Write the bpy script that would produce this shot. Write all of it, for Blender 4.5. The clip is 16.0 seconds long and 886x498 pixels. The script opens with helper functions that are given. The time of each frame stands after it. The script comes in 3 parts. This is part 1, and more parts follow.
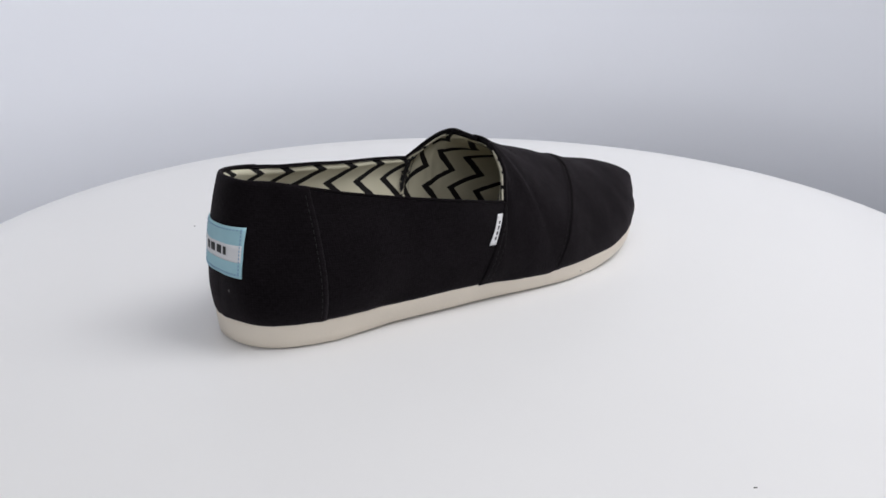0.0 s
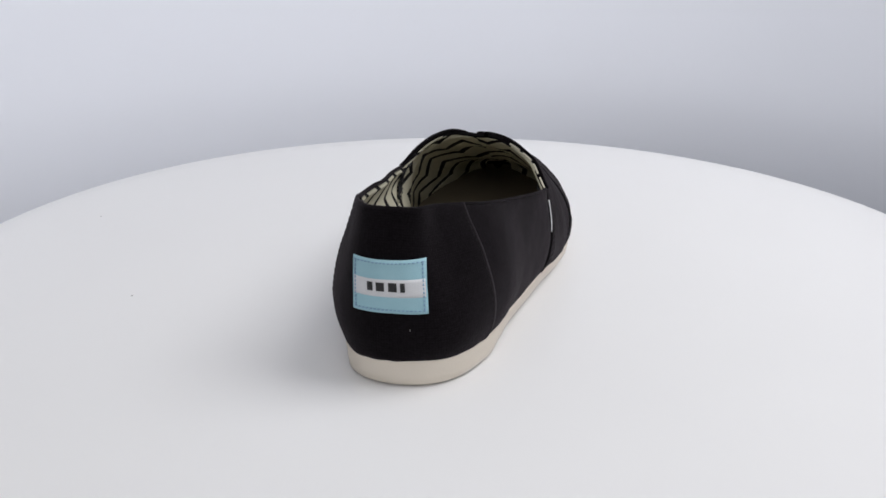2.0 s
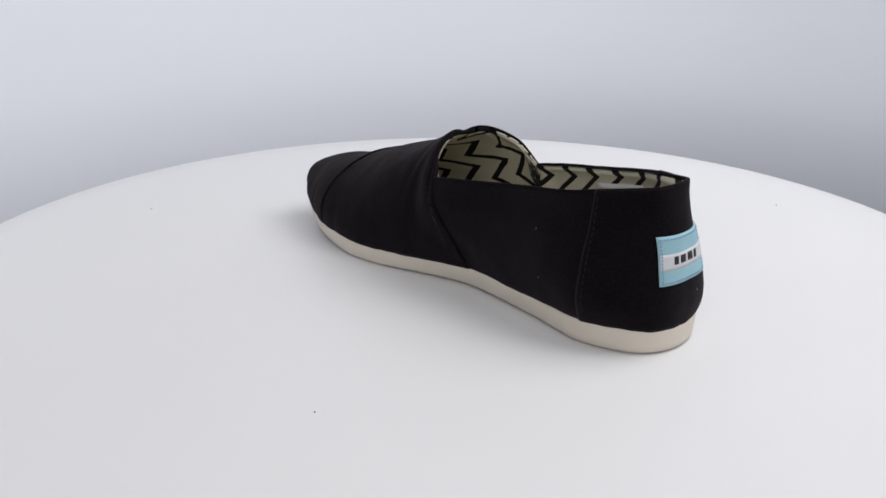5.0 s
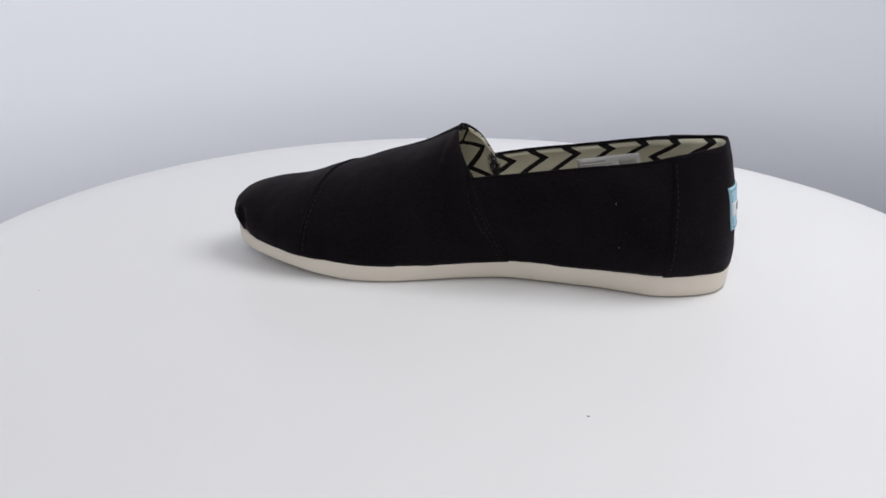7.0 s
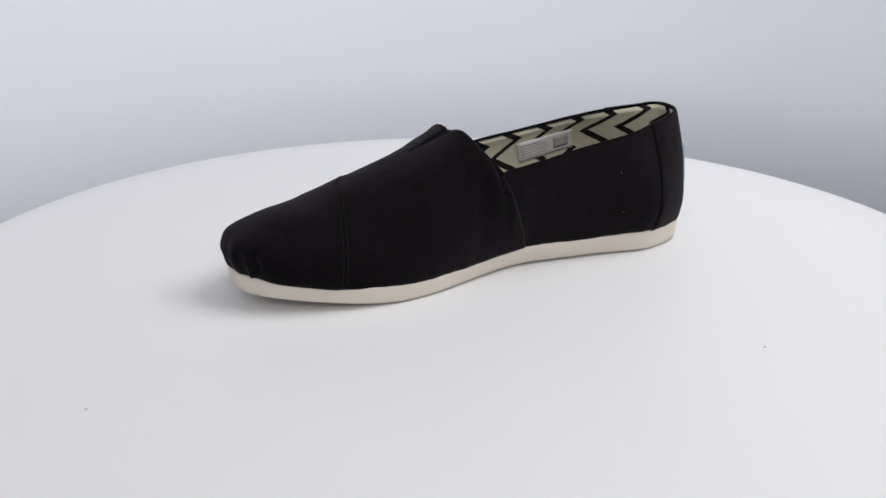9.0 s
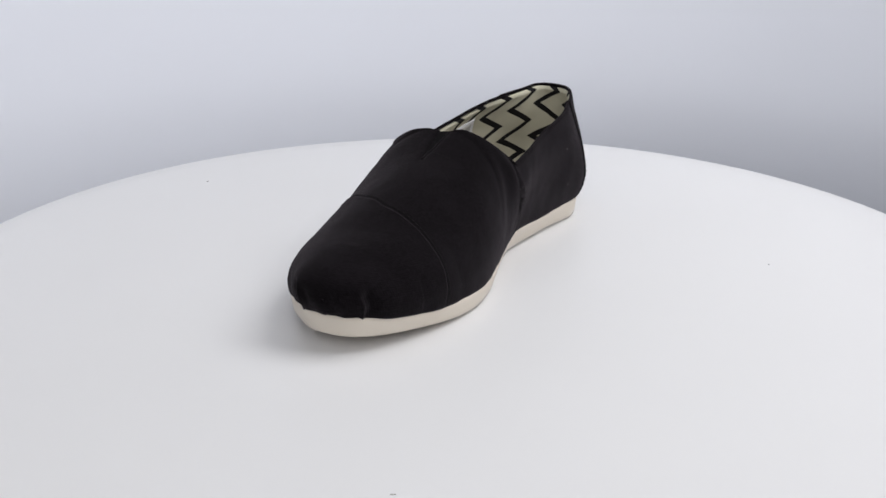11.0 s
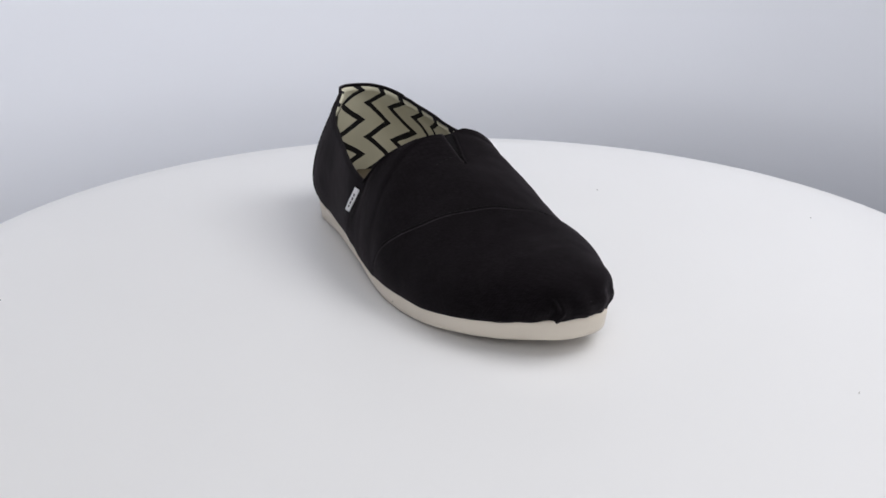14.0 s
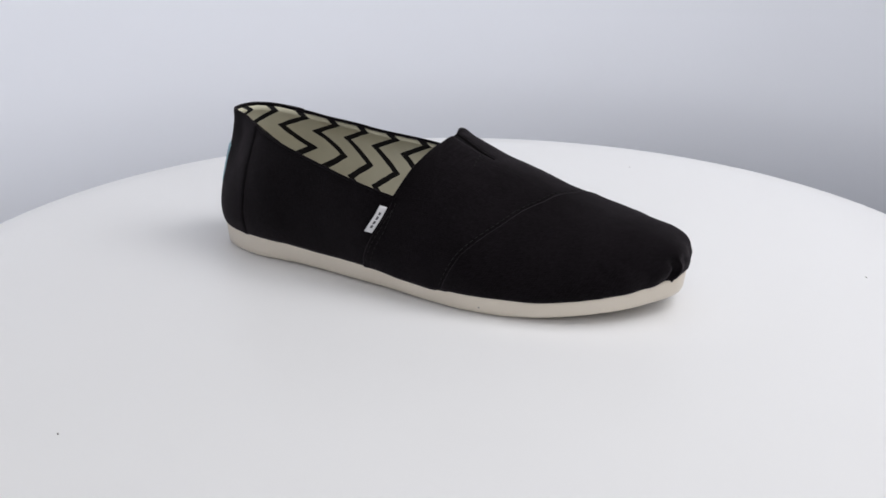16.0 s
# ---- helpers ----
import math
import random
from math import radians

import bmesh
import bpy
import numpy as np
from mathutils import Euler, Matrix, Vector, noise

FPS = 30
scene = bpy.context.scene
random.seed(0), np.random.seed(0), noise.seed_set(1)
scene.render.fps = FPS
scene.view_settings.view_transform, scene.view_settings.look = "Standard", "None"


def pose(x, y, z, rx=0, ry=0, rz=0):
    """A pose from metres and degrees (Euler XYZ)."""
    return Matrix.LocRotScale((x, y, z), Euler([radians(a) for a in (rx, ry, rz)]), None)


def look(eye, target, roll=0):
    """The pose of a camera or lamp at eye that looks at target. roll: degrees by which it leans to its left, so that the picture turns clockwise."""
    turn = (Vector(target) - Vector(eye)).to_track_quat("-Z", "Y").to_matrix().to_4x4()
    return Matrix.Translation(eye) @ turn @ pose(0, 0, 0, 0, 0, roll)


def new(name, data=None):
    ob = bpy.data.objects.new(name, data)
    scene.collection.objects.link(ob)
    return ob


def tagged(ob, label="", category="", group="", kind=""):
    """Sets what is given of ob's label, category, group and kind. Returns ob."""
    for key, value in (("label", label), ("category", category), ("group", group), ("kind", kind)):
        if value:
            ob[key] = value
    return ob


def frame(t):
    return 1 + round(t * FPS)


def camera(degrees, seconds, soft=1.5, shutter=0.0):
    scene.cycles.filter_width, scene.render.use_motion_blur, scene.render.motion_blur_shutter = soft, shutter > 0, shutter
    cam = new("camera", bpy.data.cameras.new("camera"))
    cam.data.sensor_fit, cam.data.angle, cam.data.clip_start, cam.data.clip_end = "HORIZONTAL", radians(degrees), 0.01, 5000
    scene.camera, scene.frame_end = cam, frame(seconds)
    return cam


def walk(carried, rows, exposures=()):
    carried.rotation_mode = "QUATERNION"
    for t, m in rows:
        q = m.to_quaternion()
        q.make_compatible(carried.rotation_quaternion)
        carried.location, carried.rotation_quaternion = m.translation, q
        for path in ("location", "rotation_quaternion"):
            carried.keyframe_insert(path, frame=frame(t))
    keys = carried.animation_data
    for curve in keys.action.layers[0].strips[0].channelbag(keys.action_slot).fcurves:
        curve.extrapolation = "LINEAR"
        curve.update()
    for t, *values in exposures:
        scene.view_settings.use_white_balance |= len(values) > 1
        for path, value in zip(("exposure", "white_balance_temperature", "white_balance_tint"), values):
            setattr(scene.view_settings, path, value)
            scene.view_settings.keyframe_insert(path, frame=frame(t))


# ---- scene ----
from mathutils.bvhtree import BVHTree

# ---- camera ----
cam = camera(48.49, 16.0, soft=1.6)
EYE = (0.0, -0.5215, 0.20355)
AIM = (-0.01447, 0.41563, -0.14520)
walk(cam, [(0.0, look(EYE, AIM, 0.087)), (16.0, look(EYE, AIM, 0.087))])

TURN = 18.3586          # degrees a second, the turntable's speed
SHOE_TURN = 41.4        # how the shoe lies on the disc at the start

# ---- light ----
world = bpy.data.worlds.new("studio_world")
world.use_nodes = True
world.node_tree.nodes["Background"].inputs[0].default_value = (0.9, 0.95, 1.0, 1)
world.node_tree.nodes["Background"].inputs[1].default_value = 0.1
scene.world = world
scene.view_settings.exposure = 0.07


def softbox(name, eye, target, sx, sy, watts, colour, spread=180):
    lamp = bpy.data.lights.new(name, "AREA")
    lamp.shape, lamp.size, lamp.size_y, lamp.energy, lamp.color = "RECTANGLE", sx, sy, watts, colour
    lamp.spread = radians(spread)
    ob = new(name, lamp)
    ob.matrix_world = look(eye, target)
    return ob


softbox("key_softbox", (0.70, -0.06, 1.0), (0.16, -0.12, 0.0), 0.75, 0.75, 8.6, (0.985, 0.975, 0.985))
softbox("front_softbox", (0.0, -1.15, 0.86), (0.05, 0.25, 0.05), 1.1, 0.6, 5.5, (0.985, 0.975, 0.985))
softbox("overhead_softbox", (0.0, 0.0, 1.05), (0.0, 0.0, 0.0), 0.9, 0.9, 2.9, (0.985, 0.978, 1.0))
# three unseen fill lamps, added on the shaded side to brighten the backdrop
for turn in (10, 45, 80):
    lamp_x, lamp_y = math.cos(radians(turn)), math.sin(radians(turn))
    softbox("backdrop_fill", (0.2 * lamp_x, 0.2 * lamp_y, 0.78), (0.56 * lamp_x, 0.56 * lamp_y, 0.1), 0.14, 0.14, 0.015, (0.97, 0.98, 1.0), 76)


# ---- materials ----
def mat(name, rough=0.6, spec=0.5):
    m = bpy.data.materials.new(name)
    m.use_nodes = True
    b = m.node_tree.nodes["Principled BSDF"]
    b.inputs["Roughness"].default_value = rough
    b.inputs["Specular IOR Level"].default_value = spec
    return m, m.node_tree, b


def node(tree, kind, **values):
    n = tree.nodes.new(kind)
    for key, value in values.items():
        if key == "operation":
            n.operation = value
        else:
            n.inputs[key.replace("_", " ")].default_value = value
    return n


def mix_colours(tree, fac, a, b):
    n = tree.nodes.new("ShaderNodeMix")
    n.data_type = "RGBA"
    n.inputs["A"].default_value = (*a, 1)
    n.inputs["B"].default_value = (*b, 1)
    tree.links.new(fac, n.inputs["Factor"])
    return n.outputs["Result"]


def plain(name, a, b, rough, scale, bump=0.0, bump_scale=900.0, spec=0.5, dist=0.0003):
    """Two close tones in cloudy patches, with fine relief."""
    m, t, bsdf = mat(name, rough, spec)
    co = t.nodes.new("ShaderNodeTexCoord")
    n = node(t, "ShaderNodeTexNoise", Scale=scale, Detail=4.0)
    t.links.new(co.outputs["Object"], n.inputs["Vector"])
    t.links.new(mix_colours(t, n.outputs["Fac"], a, b), bsdf.inputs["Base Color"])
    if bump:
        f = node(t, "ShaderNodeTexNoise", Scale=bump_scale, Detail=3.0)
        t.links.new(co.outputs["Object"], f.inputs["Vector"])
        bn = node(t, "ShaderNodeBump", Strength=bump, Distance=dist)
        t.links.new(f.outputs["Fac"], bn.inputs["Height"])
        t.links.new(bn.outputs["Normal"], bsdf.inputs["Normal"])
    return m


def weave(name, a, b, rough, pitch, strength, sheen=0.0):
    """Woven cloth: crossed threads along the surface's own coordinates in metres, with a cloudy tone."""
    m, t, bsdf = mat(name, rough, 0.05)
    uv = t.nodes.new("ShaderNodeUVMap")
    uv.uv_map = "cloth"
    threads = []
    for stretch in ((0.4, 1.0, 1.0), (1.0, 0.4, 1.0)):
        mp = t.nodes.new("ShaderNodeMapping")
        mp.inputs["Scale"].default_value = stretch
        t.links.new(uv.outputs["UV"], mp.inputs["Vector"])
        s = node(t, "ShaderNodeTexNoise", Scale=1.0 / pitch, Detail=2.0)
        t.links.new(mp.outputs["Vector"], s.inputs["Vector"])
        threads.append(s)
    slubs = node(t, "ShaderNodeMath", operation="ADD")
    t.links.new(threads[0].outputs["Fac"], slubs.inputs[0])
    t.links.new(threads[1].outputs["Fac"], slubs.inputs[1])
    # the regular ribs of warp and weft over the uneven slubs
    ribs = []
    for way in ("X", "Y"):
        wave = node(t, "ShaderNodeTexWave", Scale=0.314 / (1.25 * pitch), Distortion=2.0, Detail=1.0, Detail_Scale=2.0)
        wave.bands_direction = way
        t.links.new(uv.outputs["UV"], wave.inputs["Vector"])
        ribs.append(wave)
    cross = node(t, "ShaderNodeMath", operation="MULTIPLY")
    t.links.new(ribs[0].outputs["Fac"], cross.inputs[0])
    t.links.new(ribs[1].outputs["Fac"], cross.inputs[1])
    prod = node(t, "ShaderNodeMath", operation="MULTIPLY_ADD")
    prod.inputs[1].default_value = 0.4
    t.links.new(cross.outputs[0], prod.inputs[0])
    t.links.new(slubs.outputs[0], prod.inputs[2])
    co = t.nodes.new("ShaderNodeTexCoord")
    n = node(t, "ShaderNodeTexNoise", Scale=40.0, Detail=6.0)
    fine = node(t, "ShaderNodeTexNoise", Scale=1800.0, Detail=2.0)
    t.links.new(co.outputs["Object"], n.inputs["Vector"])
    t.links.new(co.outputs["Object"], fine.inputs["Vector"])
    add = node(t, "ShaderNodeMath", operation="MULTIPLY_ADD")
    add.inputs[1].default_value = 0.5
    t.links.new(prod.outputs[0], add.inputs[0])
    t.links.new(fine.outputs["Fac"], add.inputs[2])
    tone = node(t, "ShaderNodeMath", operation="MULTIPLY_ADD")
    tone.inputs[1].default_value = 1.4
    tone.inputs[2].default_value = -1.54
    t.links.new(prod.outputs[0], tone.inputs[0])
    tint = node(t, "ShaderNodeMath", operation="ADD")
    t.links.new(tone.outputs[0], tint.inputs[0])
    t.links.new(n.outputs["Fac"], tint.inputs[1])
    t.links.new(mix_colours(t, tint.outputs[0], a, b), bsdf.inputs["Base Color"])
    bn = node(t, "ShaderNodeBump", Strength=strength, Distance=0.0002)
    t.links.new(add.outputs[0], bn.inputs["Height"])
    t.links.new(bn.outputs["Normal"], bsdf.inputs["Normal"])
    bsdf.inputs["Sheen Weight"].default_value = sheen
    bsdf.inputs["Sheen Roughness"].default_value = 0.5
    bsdf.inputs["Sheen Tint"].default_value = (1.0, 0.88, 0.98, 1)
    return m


def chevron(name):
    """Cream lining cloth printed with black zigzag stripes, by coordinates in metres: along the shoe, and down from the rim."""
    m, t, bsdf = mat(name, 0.85, 0.2)
    uv = t.nodes.new("ShaderNodeUVMap")
    uv.uv_map = "cloth"
    sep = t.nodes.new("ShaderNodeSeparateXYZ")
    t.links.new(uv.outputs["UV"], sep.inputs[0])

    def math_node(op, a, b=None, c=None):
        n = node(t, "ShaderNodeMath", operation=op)
        for i, v in enumerate((a, b, c)):
            if v is None:
                continue
            if isinstance(v, (int, float)):
                n.inputs[i].default_value = v
            else:
                t.links.new(v, n.inputs[i])
        return n.outputs[0]

    wob = node(t, "ShaderNodeTexNoise", Scale=150.0, Detail=2.0)
    t.links.new(uv.outputs["UV"], wob.inputs["Vector"])
    tri = math_node("PINGPONG", math_node("ADD", sep.outputs["Y"], ZIG_SHIFT), ZIG_HALF)
    x = math_node("MULTIPLY_ADD", tri, ZIG_WIDE / ZIG_HALF, sep.outputs["X"])
    x = math_node("ADD", x, ZIG_PHASE)
    x = math_node("MULTIPLY_ADD", wob.outputs["Fac"], 0.0014, x)
    d = math_node("PINGPONG", x, ZIG_STEP / 2)
    line = math_node("LESS_THAN", d, ZIG_INK / 2)
    cloud = node(t, "ShaderNodeTexNoise", Scale=60.0, Detail=5.0)
    t.links.new(uv.outputs["UV"], cloud.inputs["Vector"])
    ground = mix_colours(t, cloud.outputs["Fac"], (0.565, 0.54, 0.415), (0.69, 0.662, 0.53))
    mx = t.nodes.new("ShaderNodeMix")
    mx.data_type = "RGBA"
    t.links.new(line, mx.inputs["Factor"])
    t.links.new(ground, mx.inputs["A"])
    mx.inputs["B"].default_value = (0.012, 0.011, 0.012, 1)
    t.links.new(mx.outputs["Result"], bsdf.inputs["Base Color"])
    fine = node(t, "ShaderNodeTexNoise", Scale=1500.0, Detail=2.0)
    t.links.new(uv.outputs["UV"], fine.inputs["Vector"])
    bn = node(t, "ShaderNodeBump", Strength=0.4, Distance=0.0002)
    t.links.new(fine.outputs["Fac"], bn.inputs["Height"])
    t.links.new(bn.outputs["Normal"], bsdf.inputs["Normal"])
    return m


ZIG_PHASE = 0.0128
ZIG_STEP, ZIG_HALF, ZIG_WIDE, ZIG_INK, ZIG_SHIFT = 0.0200, 0.0122, 0.0160, 0.0056, 0.0240

CANVAS = weave("black_canvas", (0.0018, 0.0014, 0.0018), (0.0074, 0.0060, 0.0075), 0.92, 0.0009, 0.85, 0.062)
ELASTIC = weave("black_elastic", (0.0045, 0.0041, 0.0047), (0.0100, 0.0092, 0.0104), 0.9, 0.0016, 0.7, 0.0)
LINING = chevron("zigzag_lining")
HEM = plain("cream_hem", (0.56, 0.53, 0.42), (0.66, 0.63, 0.52), 0.85, 200.0, 0.4, 1500.0, 0.2)
RUBBER = plain("cream_rubber", (0.68, 0.615, 0.525), (0.76, 0.695, 0.605), 0.55, 30.0, 0.25, 700.0)
FOOTBED = plain("tan_footbed", (0.12, 0.098, 0.066), (0.165, 0.137, 0.094), 0.9, 50.0, 0.4, 1200.0)
THREAD = plain("black_thread", (0.008, 0.0076, 0.008), (0.017, 0.016, 0.0165), 0.85, 600.0, spec=0.15)
BLUE = plain("light_blue_ribbon", (0.30, 0.52, 0.60), (0.36, 0.58, 0.66), 0.75, 200.0, 0.4, 1800.0)
WHITE_RIBBON = plain("white_ribbon", (0.62, 0.63, 0.66), (0.72, 0.73, 0.75), 0.75, 200.0, 0.4, 1800.0)
BLUE_THREAD = plain("blue_thread", (0.22, 0.36, 0.52), (0.27, 0.42, 0.58), 0.6, 900.0)
INK = plain("black_ink", (0.012, 0.012, 0.014), (0.018, 0.018, 0.02), 0.6, 300.0)
TAG_INK = plain("dark_grey_ink", (0.07, 0.07, 0.075), (0.11, 0.11, 0.115), 0.7, 900.0)
GREY_INK = plain("grey_ink", (0.44, 0.43, 0.41), (0.54, 0.53, 0.50), 0.7, 900.0)
TAG_WHITE = plain("white_tag_satin", (0.74, 0.74, 0.76), (0.80, 0.80, 0.82), 0.5, 300.0, 0.2, 2000.0)
DISC_WHITE = plain("white_laminate", (0.775, 0.778, 0.79), (0.80, 0.803, 0.812), 0.38, 9.0, 0.03, 260.0, 0.4)
PAPER = plain("pale_backdrop_paper", (0.80, 0.822, 0.885), (0.825, 0.847, 0.91), 0.9, 3.0, 0.05, 120.0, 0.2)
ROOM = plain("white_room_paint", (0.74, 0.75, 0.77), (0.78, 0.79, 0.80), 0.9, 2.0, 0.05, 80.0, 0.2)
FLOOR_GREY = plain("grey_floor_vinyl", (0.10, 0.10, 0.105), (0.14, 0.14, 0.145), 0.6, 4.0, 0.05, 90.0, 0.3)
DUST = plain("grey_dust", (0.16, 0.15, 0.15), (0.26, 0.25, 0.24), 0.9, 900.0)
LINT = plain("pale_lint", (0.48, 0.47, 0.45), (0.60, 0.58, 0.56), 0.9, 900.0)


# ---- building helpers ----
def link_mesh(name, bm, material, parent=None, label="", smooth=True):
    me = bpy.data.meshes.new(name)
    bm.to_mesh(me)
    bm.free()
    me.materials.append(material)
    if smooth:
        me.polygons.foreach_set("use_smooth", [True] * len(me.polygons))
    ob = new(name, me)
    if parent is not None:
        ob.parent = parent
    if label:
        tagged(ob, label)
    return ob


def part(name, bm, material, parent, label="", smooth=True):
    return link_mesh(name, bm, material, parent, label, smooth)


def lathe(profile, count=96):
    """A turned body round z from (radius, height) pairs, closed at the ends by points at radius 0."""
    bm = bmesh.new()
    rings = []
    for r, z in profile:
        if r == 0:
            rings.append([bm.verts.new((0, 0, z))])
        else:
            rings.append([bm.verts.new((r * math.cos(2 * math.pi * i / count), r * math.sin(2 * math.pi * i / count), z)) for i in range(count)])
    for a, b in zip(rings, rings[1:]):
        for i in range(count):
            j = (i + 1) % count
            quad = [a[i % len(a)], a[j % len(a)], b[j % len(b)], b[i % len(b)]]
            quad = list(dict.fromkeys(quad))
            if len(quad) > 2:
                bm.faces.new(quad)
    bmesh.ops.recalc_face_normals(bm, faces=bm.faces)
    return bm


def box(cx, cy, cz, sx, sy, sz):
    bm = bmesh.new()
    bmesh.ops.create_cube(bm, size=1.0, matrix=Matrix.Translation((cx, cy, cz)) @ Matrix.Diagonal((sx, sy, sz, 1)))
    return bm


# ---- studio ----
def studio():
    floor_z = -0.80
    tagged(link_mesh("floor", box(0, 0, floor_z - 0.05, 4.2, 4.2, 0.1), FLOOR_GREY, smooth=False), "plain grey studio floor under the turntable", "floor", kind="structure")
    for name, cx, cy, sx, sy in (("wall_north", 0, 2.05, 4.2, 0.1), ("wall_south", 0, -2.05, 4.2, 0.1), ("wall_east", 2.05, 0, 0.1, 4.0), ("wall_west", -2.05, 0, 0.1, 4.0)):
        tagged(link_mesh(name, box(cx, cy, 0.75, sx, sy, 3.1), ROOM, smooth=False), "plain white painted studio wall", "wall", kind="structure")
    tagged(link_mesh("ceiling", box(0, 0, 2.35, 4.2, 4.2, 0.1), ROOM, smooth=False), "plain white studio ceiling", "ceiling", kind="structure")
    # a curved sheet round the back of the disc, upright from the floor, leaning back above the disc
    bm = bmesh.new()
    prof, r, z = [(BACK_R, -0.8), (BACK_R, -0.3)], BACK_R, -0.06
    while z < 0.31:
        prof.append((r, z))
        lean = radians(17 * min(max((z + 0.06) / 0.09, 0.0), 1.0))
        r, z = r + 0.01 * math.sin(lean), z + 0.01 * math.cos(lean)
    prof += [(a + 0.003, b - 0.002) for a, b in reversed(prof)]
    n = 72
    cols = []
    for i in range(n + 1):
        a = radians(-25 + 230 * i / n)
        cols.append([bm.verts.new((r * math.cos(a), r * math.sin(a), z)) for r, z in prof])
    k = len(prof)
    for a, b in zip(cols, cols[1:]):
        for j in range(k):
            bm.faces.new((a[j], b[j], b[(j + 1) % k], a[(j + 1) % k]))
    bm.faces.new(cols[0])
    bm.faces.new(list(reversed(cols[-1])))
    bmesh.ops.recalc_face_normals(bm, faces=bm.faces)
    tagged(link_mesh("backdrop", bm, PAPER), "pale blue-white curved paper backdrop behind the turntable", "backdrop", kind="structure")


BACK_R = 0.43


def turntable():
    root = tagged(new("turntable"), "round white laminate turntable disc, turning", "turntable")
    part("disc", lathe([(0, 0), (0.28, 0), (0.2975, 0), (0.2992, -0.0006), (0.3, -0.002), (0.3, -0.010), (0.2992, -0.0114), (0.2975, -0.012), (0, -0.012)], 160), DISC_WHITE, root)
    part("pedestal", lathe([(0, -0.0125), (0.11, -0.0125), (0.11, -0.03), (0.12, -0.035), (0.12, -0.77), (0.2, -0.775), (0.2, -0.7995), (0, -0.7995)], 64), DISC_WHITE, root)
    return root


# ---- shoe ----
# Stations from the heel's middle to the toe's tip, in mm: where the cloth meets the sole, the point of the
# top line above it (rim, throat edge, then ridge), and how the cloth bows: out and up at the foot, out and down at the top.
LATERAL = (
    ((-149.0, -4.0, 13.5), (-142.0, -3.0, 78.9), 0.5, 18.4, 4.4, 18.0),
    ((-145.0, -19.8, 13.2), (-139.0, -12.4, 78.3), 6.6, 18.3, -1.0, 18.0),
    ((-134.0, -31.0, 13.0), (-127.5, -17.2, 76.6), 8.2, 17.9, 1.2, 18.0),
    ((-115.0, -38.8, 12.7), (-113.0, -26.6, 73.7), 9.8, 18.8, 7.0, 18.0),
    ((-95.0, -42.2, 12.6), (-97.0, -34.8, 70.0), 9.6, 18.5, 9.4, 18.0),
    ((-68.0, -46.0, 12.5), (-68.0, -42.6, 63.6), 4.9, 16.8, 4.9, 16.0),
    ((-43.0, -50.0, 12.4), (-40.0, -48.6, 58.0), 4.8, 15.8, 4.2, 14.0),
    ((-31.0, -51.8, 12.2), (-24.0, -50.6, 54.8), 5.6, 14.9, 4.8, 13.0),
    ((-20.0, -53.6, 12.0), (-13.0, -50.6, 52.4), 6.3, 14.7, 1.9, 12.0),
    ((-8.0, -56.0, 11.5), (-5.5, -41.0, 66.5), 3.9, 21.0, 7.3, 9.0),
    ((4.0, -57.5, 11.0), (0.5, -24.3, 75.2), 4.5, 27.7, 16.2, 3.0),
    ((14.0, -58.4, 10.6), (1.5, -10.0, 77.0), 3.3, 31.0, 25.8, 0.0),
    ((30.0, -59.2, 10.4), (20.0, -9.5, 68.1), 4.9, 25.2, 23.9, 0.0),
    ((50.0, -58.2, 10.6), (42.0, -8.0, 61.3), 0.4, 20.0, 22.6, 0.0),
    ((70.0, -55.2, 11.2), (63.0, -6.0, 54.1), 0.4, 17.3, 23.8, 0.0),
    ((90.0, -48.2, 13.5), (86.0, -5.0, 46.4), 0.4, 16.2, 22.7, 0.0),
    ((107.0, -37.4, 15.8), (106.0, -4.0, 42.5), -0.1, 16.7, 21.3, 0.0),
    ((118.5, -25.0, 17.6), (119.5, -3.0, 38.2), 1.6, 14.0, 17.0, 0.0),
    ((127.0, -13.5, 19.0), (126.5, -2.0, 33.4), 2.6, 11.5, 10.0, 0.0),
    ((128.6, -1.0, 19.6), (129.0, -1.0, 27.5), 1.0, 4.0, 0.0, 2.0),
)
